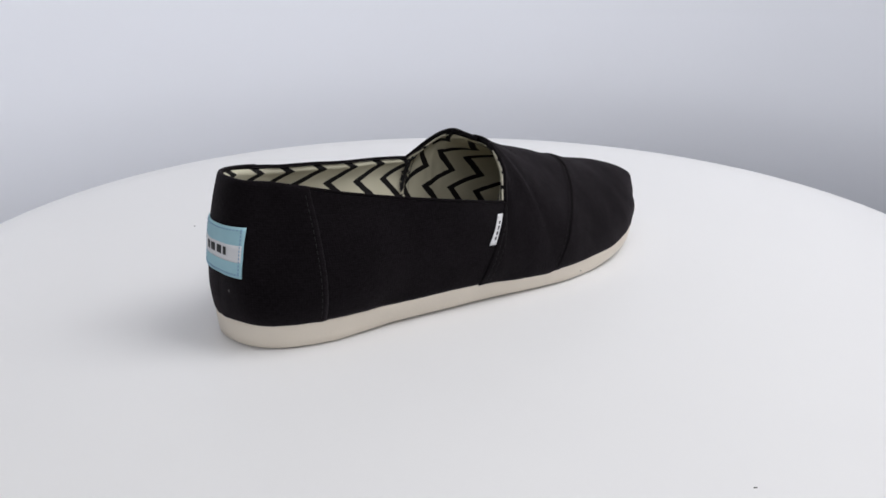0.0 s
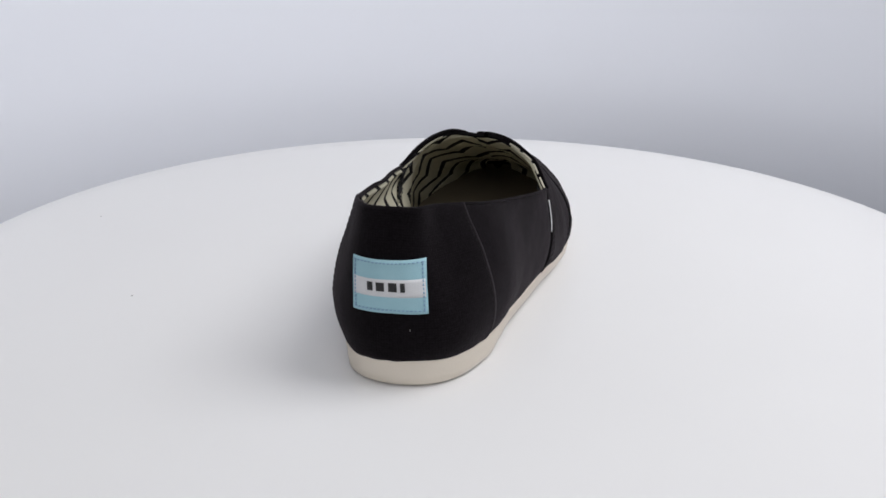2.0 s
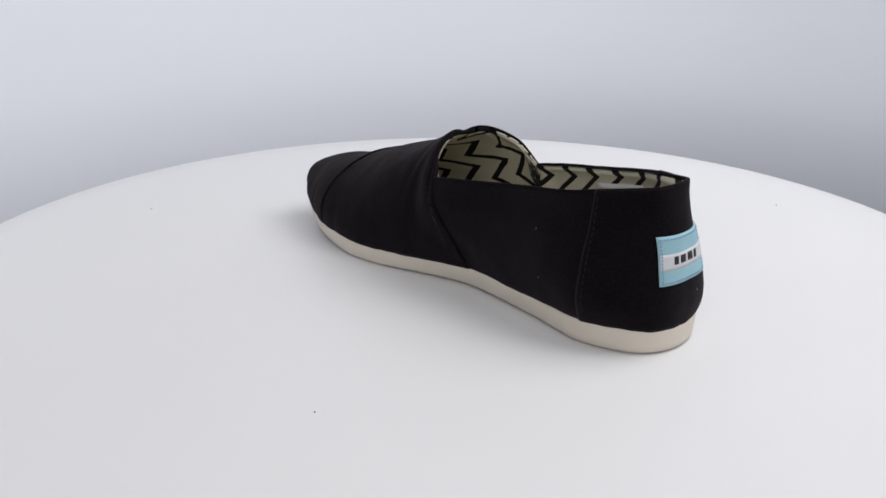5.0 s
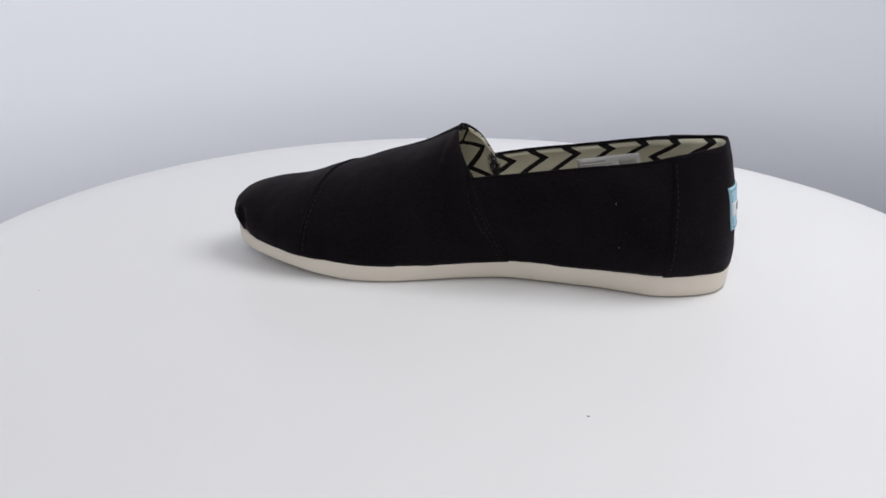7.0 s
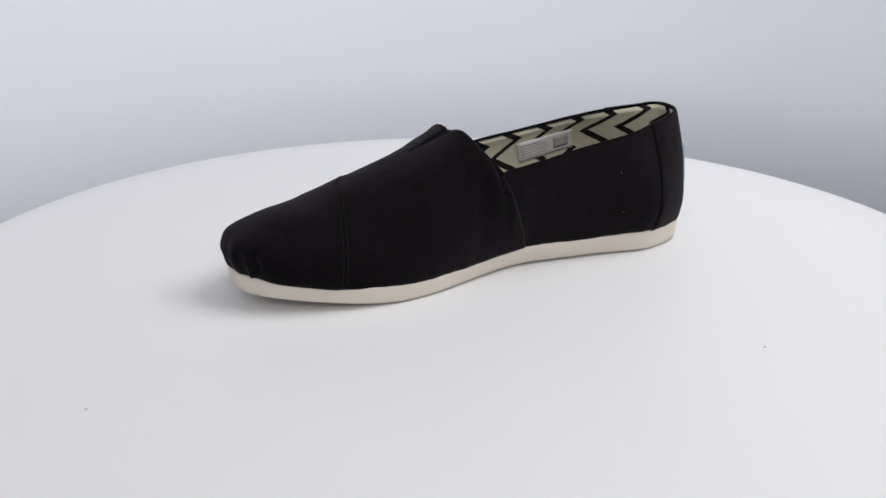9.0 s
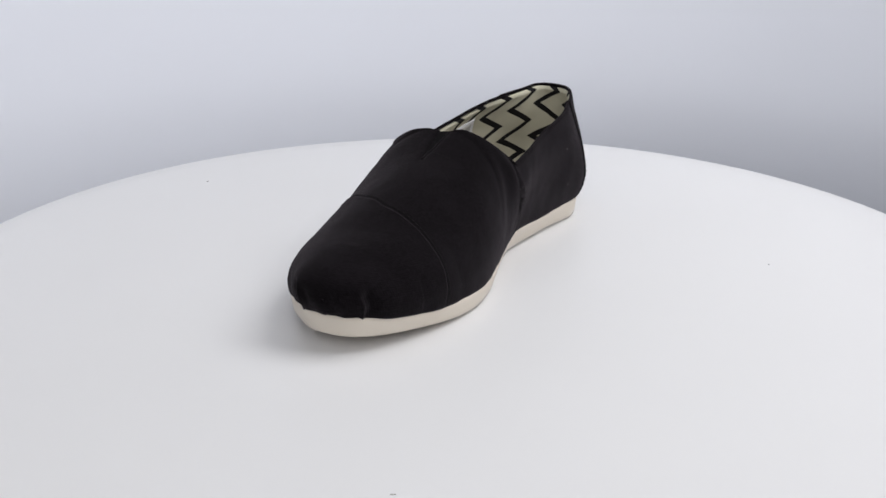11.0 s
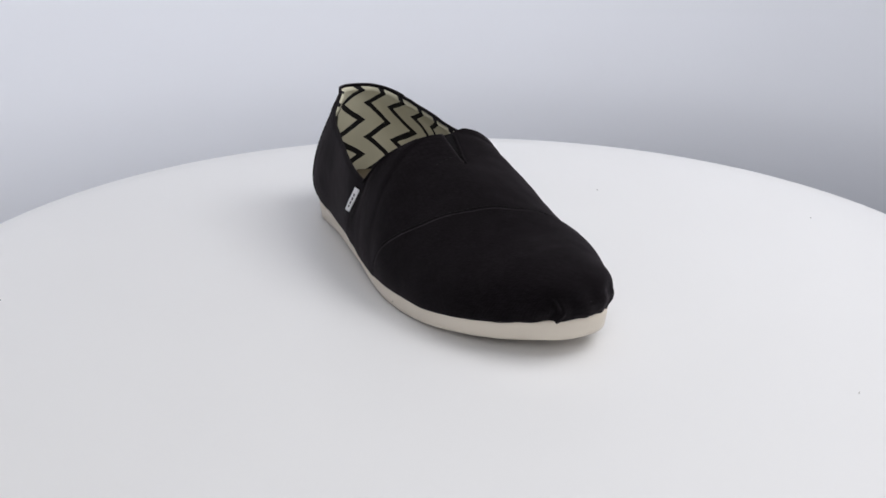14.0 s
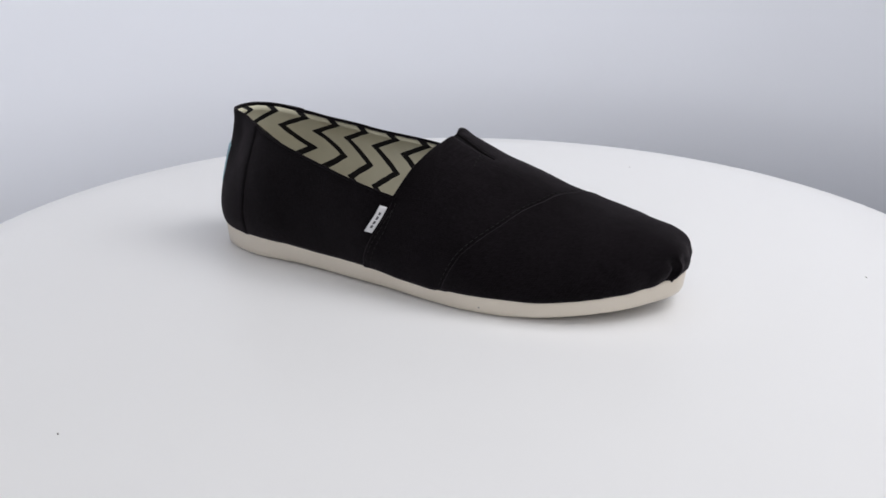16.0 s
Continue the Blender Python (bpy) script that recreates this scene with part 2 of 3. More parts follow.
MEDIAL = (
    LATERAL[0],
    ((-145.5, 11.0, 13.2), (-139.0, 9.4, 78.3), 2.9, 19.7, 5.4, 18.0),
    ((-135.0, 21.2, 13.0), (-127.5, 17.0, 76.7), 7.4, 19.6, 3.2, 18.0),
    ((-114.0, 27.9, 12.6), (-113.0, 21.0, 74.0), 12.4, 20.0, 5.5, 18.0),
    ((-95.0, 27.3, 12.5), (-97.0, 24.2, 71.0), 8.6, 19.0, 8.3, 18.0),
    ((-66.0, 24.3, 12.4), (-66.0, 25.0, 66.8), 5.5, 18.0, 5.6, 17.0),
    ((-45.0, 22.0, 12.3), (-40.0, 27.4, 63.4), 4.8, 17.1, 4.6, 16.0),
    ((-32.0, 21.2, 12.2), (-24.0, 28.6, 61.4), 4.5, 16.3, 4.8, 15.0),
    ((-22.0, 22.6, 12.1), (-12.5, 29.0, 59.6), 4.4, 16.6, 4.4, 14.0),
    ((-8.0, 26.0, 11.8), (-4.5, 18.0, 70.5), 5.0, 25.2, 13.5, 8.0),
    ((4.0, 29.0, 11.4), (-0.5, 4.0, 77.2), 4.8, 32.0, 18.9, 3.0),
    ((14.0, 31.6, 11.0), (1.5, -10.0, 77.0), 5.5, 37.1, 29.5, 0.0),
    ((32.0, 35.8, 10.8), (20.0, -9.5, 68.1), -0.1, 36.8, 32.7, 0.0),
    ((48.0, 37.8, 11.0), (42.0, -8.0, 61.3), -1.0, 28.5, 27.7, 0.0),
    ((65.0, 37.2, 11.5), (63.0, -6.0, 54.1), -1.1, 22.9, 24.6, 0.0),
    ((84.0, 33.2, 12.4), (86.0, -5.0, 46.4), 2.0, 21.6, 25.2, 0.0),
    ((101.0, 26.8, 14.4), (106.0, -4.0, 42.5), 2.9, 16.3, 16.8, 0.0),
    ((115.0, 19.2, 16.5), (119.5, -3.0, 38.2), 4.5, 15.0, 15.5, 0.0),
    ((125.5, 9.5, 18.6), (126.5, -2.0, 33.4), 2.2, 12.5, 8.5, 0.0),
    LATERAL[-1],
)
LAST = len(LATERAL) - 1
RIM_END, THROAT = 8, 11


def catmull(ctrl, u, lo_ghost=None, hi_ghost=None):
    """Smooth curve through rows of ctrl at positions u (0 .. len - 1)."""
    c = np.asarray(ctrl, float)
    lo = 2 * c[0] - c[1] if lo_ghost is None else np.asarray(lo_ghost, float)
    hi = 2 * c[-1] - c[-2] if hi_ghost is None else np.asarray(hi_ghost, float)
    e = np.vstack([lo, c, hi])
    i = np.clip(np.floor(u).astype(int), 0, len(c) - 2)
    s = (u - i)[:, None]
    p0, p1, p2, p3 = e[i], e[i + 1], e[i + 2], e[i + 3]
    return 0.5 * (2 * p1 + (p2 - p0) * s + (2 * p0 - 5 * p1 + 4 * p2 - p3) * s ** 2 + (3 * p1 - p0 - 3 * p2 + p3) * s ** 3)


def feet(side, u):
    """Where the cloth meets the sole; past the heel's middle or the toe's tip it runs on along the other side."""
    q = np.where(u < 0, -u, np.where(u > LAST, 2 * LAST - u, u))
    both = []
    for here, there in ((LATERAL, MEDIAL), (MEDIAL, LATERAL)):
        both.append(catmull([r[0] for r in here], q, there[1][0], there[-2][0]))
    own, other = both if side < 0 else both[::-1]
    return np.where(((u < 0) | (u > LAST))[:, None], other, own)


def tops(side, u):
    here, there = (LATERAL, MEDIAL) if side < 0 else (MEDIAL, LATERAL)
    t = [r[1] for r in here]
    out = np.empty((len(u), 3))
    for a, b, lo, hi in ((0, RIM_END, there[1][1], None), (RIM_END, THROAT, None, there[10][1]), (THROAT, LAST, None, None)):
        m = (u >= a) & (u <= b) if a == 0 else (u > a) & (u <= b)
        if m.any():
            out[m] = catmull(t[a:b + 1], u[m] - a, lo, hi)
    return out


def raw(side, u, v):
    u = np.clip(u, 0, LAST)
    f, t = feet(side, u), tops(side, u)
    here = LATERAL if side < 0 else MEDIAL
    w = catmull([r[2:] for r in here], u)
    d = feet(side, u + 0.05) - feet(side, u - 0.05)
    out = np.stack([d[:, 1], -d[:, 0], 0 * u], 1) * (1 if side < 0 else -1)
    out /= np.linalg.norm(out, axis=1)[:, None] + 1e-9
    # at the heel's middle and the toe's tip the outline runs straight across
    flat = t - f
    to_foot = -flat * (1, 1, 0)
    to_foot /= np.linalg.norm(to_foot, axis=1)[:, None] + 1e-9
    k = np.clip((u - 9) / 2, 0, 1)[:, None]
    # over the vamp the top handle runs straight across the shoe
    across = np.stack([0 * u, np.full(len(u), float(side)), 0 * u], 1)
    top_out = out * (1 - k) + across * k
    z = np.array((0.0, 0.0, 1.0))
    p1 = f + out * w[:, :1] + z * w[:, 1:2]
    p2 = t + top_out * w[:, 2:3] - z * w[:, 3:4]
    v = v[:, None]
    return (1 - v) ** 3 * f + 3 * (1 - v) ** 2 * v * p1 + 3 * (1 - v) * v ** 2 * p2 + v ** 3 * t


def ripple(p):
    """Slight unevenness of the cloth, in mm."""
    return np.array([0.55 * noise.noise(Vector(q) / 22.0) + 0.22 * noise.noise(Vector(q) / 7.0) for q in p])


def cloth(side, u, v, off):
    """Points of the upper, in metres, off mm out of its base surface, and their outward normals."""
    u, v = np.asarray(u, float), np.asarray(v, float)
    p = raw(side, u, v)
    e = 0.02
    du = raw(side, np.clip(u + e, 0, LAST), v) - raw(side, np.clip(u - e, 0, LAST), v)
    dv = raw(side, u, np.minimum(v + e, 1)) - raw(side, u, np.maximum(v - e, -0.1))
    # round the throat the stations fan out: there the shoe's own length serves instead
    fan = (np.clip((u - 8.8) / 1.2, 0, 1) * np.clip((12.2 - u) / 0.8, 0, 1) * np.clip((v - 0.55) / 0.3, 0, 1))[:, None]
    du = du * (1 - fan) + fan * np.array((1.0, 0.0, -0.3)) * np.linalg.norm(du, axis=1)[:, None]
    n = np.cross(du, dv) * (1 if side < 0 else -1)
    tip = (u < 0.03)
    n[tip] = np.stack([-dv[tip][:, 2], 0 * dv[tip][:, 2], dv[tip][:, 0]], 1)
    tip = (u > LAST - 0.03)
    n[tip] = (1.0, 0.0, 0.25)
    ridge = (v > 0.995) & (u >= THROAT - 0.01)
    if ridge.any():
        ur = np.maximum(u[ridge], THROAT + 0.001)
        dt = tops(side, np.minimum(ur + 0.05, LAST)) - tops(side, np.minimum(ur, LAST - 0.05))
        n[ridge] = np.stack([-dt[:, 2], 0 * dt[:, 2], dt[:, 0]], 1)
    n /= np.linalg.norm(n, axis=1)[:, None] + 1e-9
    # every layer is pulled tight where it runs into the sole
    off = np.asarray(off, float) * (0.3 + 0.7 * np.clip(v / 0.15, 0, 1)) + ripple(p)
    return (p + n * off[:, None]) / 1000.0, n


def panel(regions, off, thick, nv, relief=None, shape=None):
    """One piece of cloth from regions (side, columns, low u at v, high u at v, top v at u, low v): its face lies off mm out, its edges turn in by thick mm."""
    bm = bmesh.new()
    uv = bm.loops.layers.uv.new("cloth")
    inward = bm.verts.layers.float_vector.new("inward")
    coords = {}
    for side, nu, lo, hi, top, bottom in regions:
        a, b = np.meshgrid(np.linspace(0, 1, nu + 1), np.linspace(0, 1, nv + 1))
        v = bottom + b * (1 - bottom)
        u = lo(v) + (hi(v) - lo(v)) * a
        v = bottom + b * (top(u) - bottom)
        offs = np.full(u.size, float(off))
        if relief is not None:
            offs = offs + relief(side, u.ravel(), v.ravel())
        p, n = cloth(side, u.ravel(), v.ravel(), offs)
        grid = p.reshape(nv + 1, nu + 1, 3)
        middle = np.r_[0, np.cumsum(np.linalg.norm(np.diff(grid[nv // 2], axis=0), axis=1))]
        length = np.tile(middle, nv + 1)
        height = np.vstack([np.zeros(nu + 1), np.cumsum(np.linalg.norm(np.diff(grid, axis=0), axis=2), axis=0)]).ravel()
        vs = []
        for i in range(len(p)):
            q = bm.verts.new(p[i])
            q[inward] = -n[i]
            coords[q] = (length[i], height[i] + 0.5 * side)
            vs.append(q)
        w = nu + 1
        for j in range(nv):
            for i in range(nu):
                quad = (vs[j * w + i], vs[j * w + i + 1], vs[(j + 1) * w + i + 1], vs[(j + 1) * w + i])
                face = bm.faces.new(quad if side < 0 else quad[::-1])
                for loop in face.loops:
                    loop[uv].uv = coords[loop.vert]
    bmesh.ops.remove_doubles(bm, verts=bm.verts, dist=0.00025)
    if shape is not None:
        shape(bm)
    edges = [e for e in bm.edges if e.is_boundary]
    rim = {v for e in edges for v in e.verts}
    for q in rim:
        q.co += Vector(q[inward]) * thick * 0.00035
    for depth in (0.45, 1.0):
        ext = bmesh.ops.extrude_edge_only(bm, edges=edges)["geom"]
        for q in (g for g in ext if isinstance(g, bmesh.types.BMVert)):
            q.co += Vector(q[inward]) * thick * 0.001 * depth
        edges = [g for g in ext if isinstance(g, bmesh.types.BMEdge)]
    bmesh.ops.recalc_face_normals(bm, faces=bm.faces)
    return bm


def const(c):
    return lambda x: np.full(np.shape(x), float(c))


def table(xs, ys):
    return lambda x: np.interp(x, xs, ys)


FULL = const(1.0)
VAMP_EDGE = {-1: table((0, 0.35, 0.7, 1), (7.0, 7.35, 7.75, 8.0)), 1: table((0, 0.35, 0.7, 1), (7.0, 7.45, 7.78, 8.0))}
CAP_EDGE = {-1: table((0, 0.25, 0.5, 0.75, 1), (11.28, 12.0, 12.95, 13.75, 14.25)), 1: table((0, 0.25, 0.5, 0.75, 1), (14.85, 14.75, 14.62, 14.45, 14.25))}
HEEL_SEAM = {-1: table((0, 0.35, 0.7, 1), (3.0, 3.05, 3.05, 3.0)), 1: table((0, 0.35, 0.7, 1), (3.05, 3.0, 2.95, 3.0))}
GORE_CUT = table((10.0, 11.0, 12.3), (1.0, 0.935, 1.0))


def stitches(lines, off, length=1.9, gap=1.3, width=0.5):
    """A row of thread stitches along lines of (side, u, v) samples."""
    bm = bmesh.new()
    for side, us, vs in lines:
        p, n = cloth(side, us, vs, np.zeros(len(us)) + off)
        d = np.r_[0, np.cumsum(np.linalg.norm(np.diff(p, axis=0), axis=1))] * 1000
        s = 0.8
        while s + length < d[-1]:
            a, b = (np.array([np.interp(q, d, p[:, k]) for k in range(3)]) for q in (s, s + length))
            m = np.array([np.interp(s + length / 2, d, n[:, k]) for k in range(3)])
            along = (b - a) / (np.linalg.norm(b - a) + 1e-9)
            x = np.cross(along, m) * width / 2000
            h = m * 0.00022
            ring = [a - along * 0.0002 - h, a + x + h * 0.3, a + h, a - x + h * 0.3], [b + along * 0.0002 - h, b + x + h * 0.3, b + h, b - x + h * 0.3]
            va, vb = [bm.verts.new(q) for q in ring[0]], [bm.verts.new(q) for q in ring[1]]
            for i in range(4):
                bm.faces.new((va[i], va[(i + 1) % 4], vb[(i + 1) % 4], vb[i]))
            bm.faces.new(va[::-1])
            bm.faces.new(vb)
            s += length + gap
    bmesh.ops.recalc_face_normals(bm, faces=bm.faces)
    return bm


def tube(points, radius, sides=8, closed=False):
    bm = bmesh.new()
    rings = []
    pts = [Vector(p) for p in points]
    for i, p in enumerate(pts):
        a, b = pts[max(i - 1, 0)], pts[min(i + 1, len(pts) - 1)]
        if closed:
            a, b = pts[i - 1], pts[(i + 1) % len(pts)]
        t = (b - a).normalized()
        x = t.cross(Vector((0, 0, 1)))
        x = x.normalized() if x.length > 1e-4 else Vector((1, 0, 0))
        y = x.cross(t)
        rings.append([bm.verts.new(p + (x * math.cos(k) + y * math.sin(k)) * radius) for k in [2 * math.pi * j / sides for j in range(sides)]])
    pairs = list(zip(rings, rings[1:])) + ([(rings[-1], rings[0])] if closed else [])
    for a, b in pairs:
        for j in range(sides):
            bm.faces.new((a[j], a[(j + 1) % sides], b[(j + 1) % sides], b[j]))
    if not closed:
        bm.faces.new(rings[0][::-1])
        bm.faces.new(rings[-1])
    bmesh.ops.recalc_face_normals(bm, faces=bm.faces)
    return bm


def outline(n):
    """The loop where cloth meets sole: points in mm and outward horizontal normals."""
    u = np.linspace(0, LAST, n + 1)
    loop = np.vstack([feet(-1, u)[:-1], feet(1, u)[::-1][:-1]])
    d = np.roll(loop, -1, 0) - np.roll(loop, 1, 0)
    out = np.stack([d[:, 1], -d[:, 0], 0 * d[:, 0]], 1)
    return loop, out / np.linalg.norm(out, axis=1)[:, None]


def sole_mesh():
    loop, out = outline(110)
    x = loop[:, 0]
    under = np.interp(x, (-155, -135, 50, 70, 90, 105, 118, 131), (0.4, 0, 0, 1.6, 4.0, 5.6, 7.0, 8.8))
    over = loop[:, 2]
    # the waist of the sole is drawn in and lifted a little
    waist = np.interp(x, (-108, -80, -10, 28), (0, 1, 1, 0))[:, None]
    under = under + 0.8 * waist[:, 0]
    rag = np.array([0.35 * noise.noise(Vector((q[0] / 5, q[1] / 5, 3.0))) for q in loop])
    bm = bmesh.new()
    rings = []
    for inset, k, lift in ((9.0, 0, 0.0), (5.0, 0, 0.0), (4.8, 0, 0.75), (2.8, 0, 0.7), (1.8, 0, 0.9), (1.1, 0, 1.6), (0.7, 0.35, 0.2), (0.3, 0.65, 0), (0.0, 0.9, 0), (0.25, 1.0, 0.1), (1.2, 1.0, 0.5), (5.0, 1.0, 0.8)):
        z = under + (over - under) * k + lift + (rag if k > 0.8 else 0)
        p = loop - out * (inset + 2.0 * waist * (1 - k))
        rings.append([bm.verts.new((q[0] / 1000, q[1] / 1000, h / 1000)) for q, h in zip(p, z)])
    n = len(loop)
    for a, b in zip(rings, rings[1:]):
        for i in range(n):
            bm.faces.new((a[i], a[(i + 1) % n], b[(i + 1) % n], b[i]))
    half = n // 2
    for ring, flip in ((rings[0], True), (rings[-1], False)):
        for i in range(half):
            a, b, c, d = ring[i], ring[i + 1], ring[(n - i - 1) % n], ring[(n - i) % n]
            quad = list(dict.fromkeys((a, b, c, d)))
            if len(quad) > 2:
                bm.faces.new(quad[::-1] if flip else quad)
    bmesh.ops.recalc_face_normals(bm, faces=bm.faces)
    return bm


def footbed_mesh():
    loop, out = outline(60)
    p = loop - out * 3.0
    n, half = len(p), len(p) // 2
    bm = bmesh.new()
    rows = []
    for i in range(1, half):
        a, b = p[i], p[n - i]
        z = max(a[2], b[2]) + 3.2
        rows.append([bm.verts.new(((a[0] + (b[0] - a[0]) * s) / 1000, (a[1] + (b[1] - a[1]) * s) / 1000, (z + 3.0 * (2 * s - 1) ** 2) / 1000)) for s in np.linspace(0, 1, 9)])
    for a, b in zip(rows, rows[1:]):
        for j in range(8):
            bm.faces.new((a[j], b[j], b[j + 1], a[j + 1]))
    bmesh.ops.recalc_face_normals(bm, faces=bm.faces)
    return bm


def lining_mesh(side):
    """The printed cloth inside one half of the shoe, from the footbed up to the top line, forward into the toe."""
    bm = bmesh.new()
    uv = bm.loops.layers.uv.new("cloth")
    us, vs = np.linspace(0, 18, 145), np.linspace(0.06, 1.0, 37)
    u, v = np.meshgrid(us, vs)
    v = 0.06 + (v - 0.06) / 0.94 * (np.interp(u, (0, 10.9, 11.0), (0.985, 0.985, 1.0)) - 0.06)
    # the top edge rolls inward over a soft edge; below it the cloth lies close to the wall
    depth = -np.interp(v.ravel(), (0.0, 0.5, 0.80, 0.92, 0.955, 1.0), (2.0, 1.9, 1.8, 2.2, 3.0, 0.3))
    depth = np.where(u.ravel() > 10.0, -np.interp(u.ravel(), (10, 13, 15, 18), (2.4, 2.4, 6.0, 7.0)) + belly(side, u.ravel(), v.ravel()) * np.clip((12.5 - u.ravel()) / 2.5, 0, 1), depth + belly(side, u.ravel(), v.ravel()) - 0.7 * np.exp(-((u.ravel() - 2.8) / 0.7) ** 2))
    p, _ = cloth(side, u.ravel(), v.ravel(), depth)
    grid = p.reshape(len(vs), len(us), 3)
    down = np.zeros(u.shape)
    down[::-1] = np.cumsum(np.vstack([np.zeros(len(us)), np.linalg.norm(np.diff(grid[::-1], axis=0), axis=2)]), axis=0)
    line = np.where((us <= RIM_END)[:, None], tops(side, us), feet(side, us) + tops(side, np.full(1, float(RIM_END))) - feet(side, np.full(1, float(RIM_END))))
    along = np.r_[0, np.cumsum(np.linalg.norm(np.diff(line[:, :2], axis=0), axis=1))] / 1000.0
    verts = [[bm.verts.new(grid[j, i]) for i in range(len(us))] for j in range(len(vs))]
    for j in range(len(vs) - 1):
        for i in range(len(us) - 1):
            ids = ((j, i), (j + 1, i), (j + 1, i + 1), (j, i + 1))
            ids = ids if side < 0 else ids[::-1]
            face = bm.faces.new([verts[a][b] for a, b in ids])
            for loop, (a, b) in zip(face.loops, ids):
                if us[i] < RIM_END + 0.2:
                    wider = 0.0032 * min(max((along[b] - 0.012) / 0.018, 0.0), 1.0) if side > 0 else 0.0
                    lower = 0.0034 * min(max((along[b] - 0.06) / 0.05, 0.0), 1.0) if side < 0 else 0.0
                    loop[uv].uv = (side * along[b] + wider, np.interp(down[a, b] - lower, (-0.01, 0.0028, 0.0123, 0.0246, 0.1), (-0.0124, 0.0004, 0.0126, 0.0248, 0.1002)))
                else:
                    # the vamp's own lining is cut on a slant
                    drop = down[a, b] - (down[0, b] - down[0, int(RIM_END * 8)])
                    loop[uv].uv = (0.803 * along[b] + 0.350 * drop + -0.1519, -0.254 * along[b] + 0.941 * drop + 0.0574)
    return bm


def on_surface(tree, origin, way, lift):
    hit, normal, _, _ = tree.ray_cast(Vector(origin), Vector(way))
    if hit is None:
        return None
    if normal.dot(Vector(way)) > 0:
        normal = -normal
    return hit + normal * lift


def draped(tree, make, nx, ny, lift, thick, way):
    """A thin sheet laid on a surface: make(s, t) gives the start of a ray that falls on it along way."""
    bm = bmesh.new()
    grids = []
    for h in (lift, lift - thick):
        g = []
        for j in range(ny + 1):
            g.append([bm.verts.new(on_surface(tree, make(i / nx, j / ny), way, h)) for i in range(nx + 1)])
        grids.append(g)
    for g, flip in zip(grids, (False, True)):
        for j in range(ny):
            for i in range(nx):
                q = (g[j][i], g[j][i + 1], g[j + 1][i + 1], g[j + 1][i])
                bm.faces.new(q[::-1] if flip else q)
    a, b = grids
    ring = [(0, i) for i in range(nx)] + [(j, nx) for j in range(ny)] + [(ny, i) for i in range(nx, 0, -1)] + [(j, 0) for j in range(ny, 0, -1)]
    for (j, i), (l, k) in zip(ring, ring[1:] + ring[:1]):
        bm.faces.new((a[j][i], b[j][i], b[l][k], a[l][k]))
    bmesh.ops.recalc_face_normals(bm, faces=bm.faces)
    return bm


def tree_of(*objects):
    bm = bmesh.new()
    for ob in objects:
        bm.from_mesh(ob.data)
    tree = BVHTree.FromBMesh(bm)
    bm.free()
    return tree


def cap_edge_relief(side, u, v):
    """The turned-in edge of the toe cap stands a little proud."""
    return 0.45 * np.exp(-np.clip(u - CAP_EDGE[side](v), 0, 9) / 0.35) * np.clip(v / 0.3, 0, 1)


def belly(side, u, v):
    """The inner side of the upper bows out below the top line and round the vamp seam."""
    if side < 0:
        return 0.0 * u
    wall = 1.2 * np.clip((u - 3.0) / 1.2, 0, 1) * np.clip((9.0 - u) / 1.5, 0, 1) * np.exp(-((v - 0.76) / 0.16) ** 2)
    return wall + 2.2 * np.exp(-((u - 9.2) / 2.1) ** 2) * np.exp(-((v - 0.58) / 0.28) ** 2)


def vamp_edge_relief(side, u, v):
    """The vamp's rear edge lies flatter where it meets the top line."""
    return belly(side, u, v) - 0.75 * np.exp(-np.clip(u - VAMP_EDGE[side](v), 0, 9) / 0.3) * np.clip((v - 0.6) / 0.3, 0, 1)


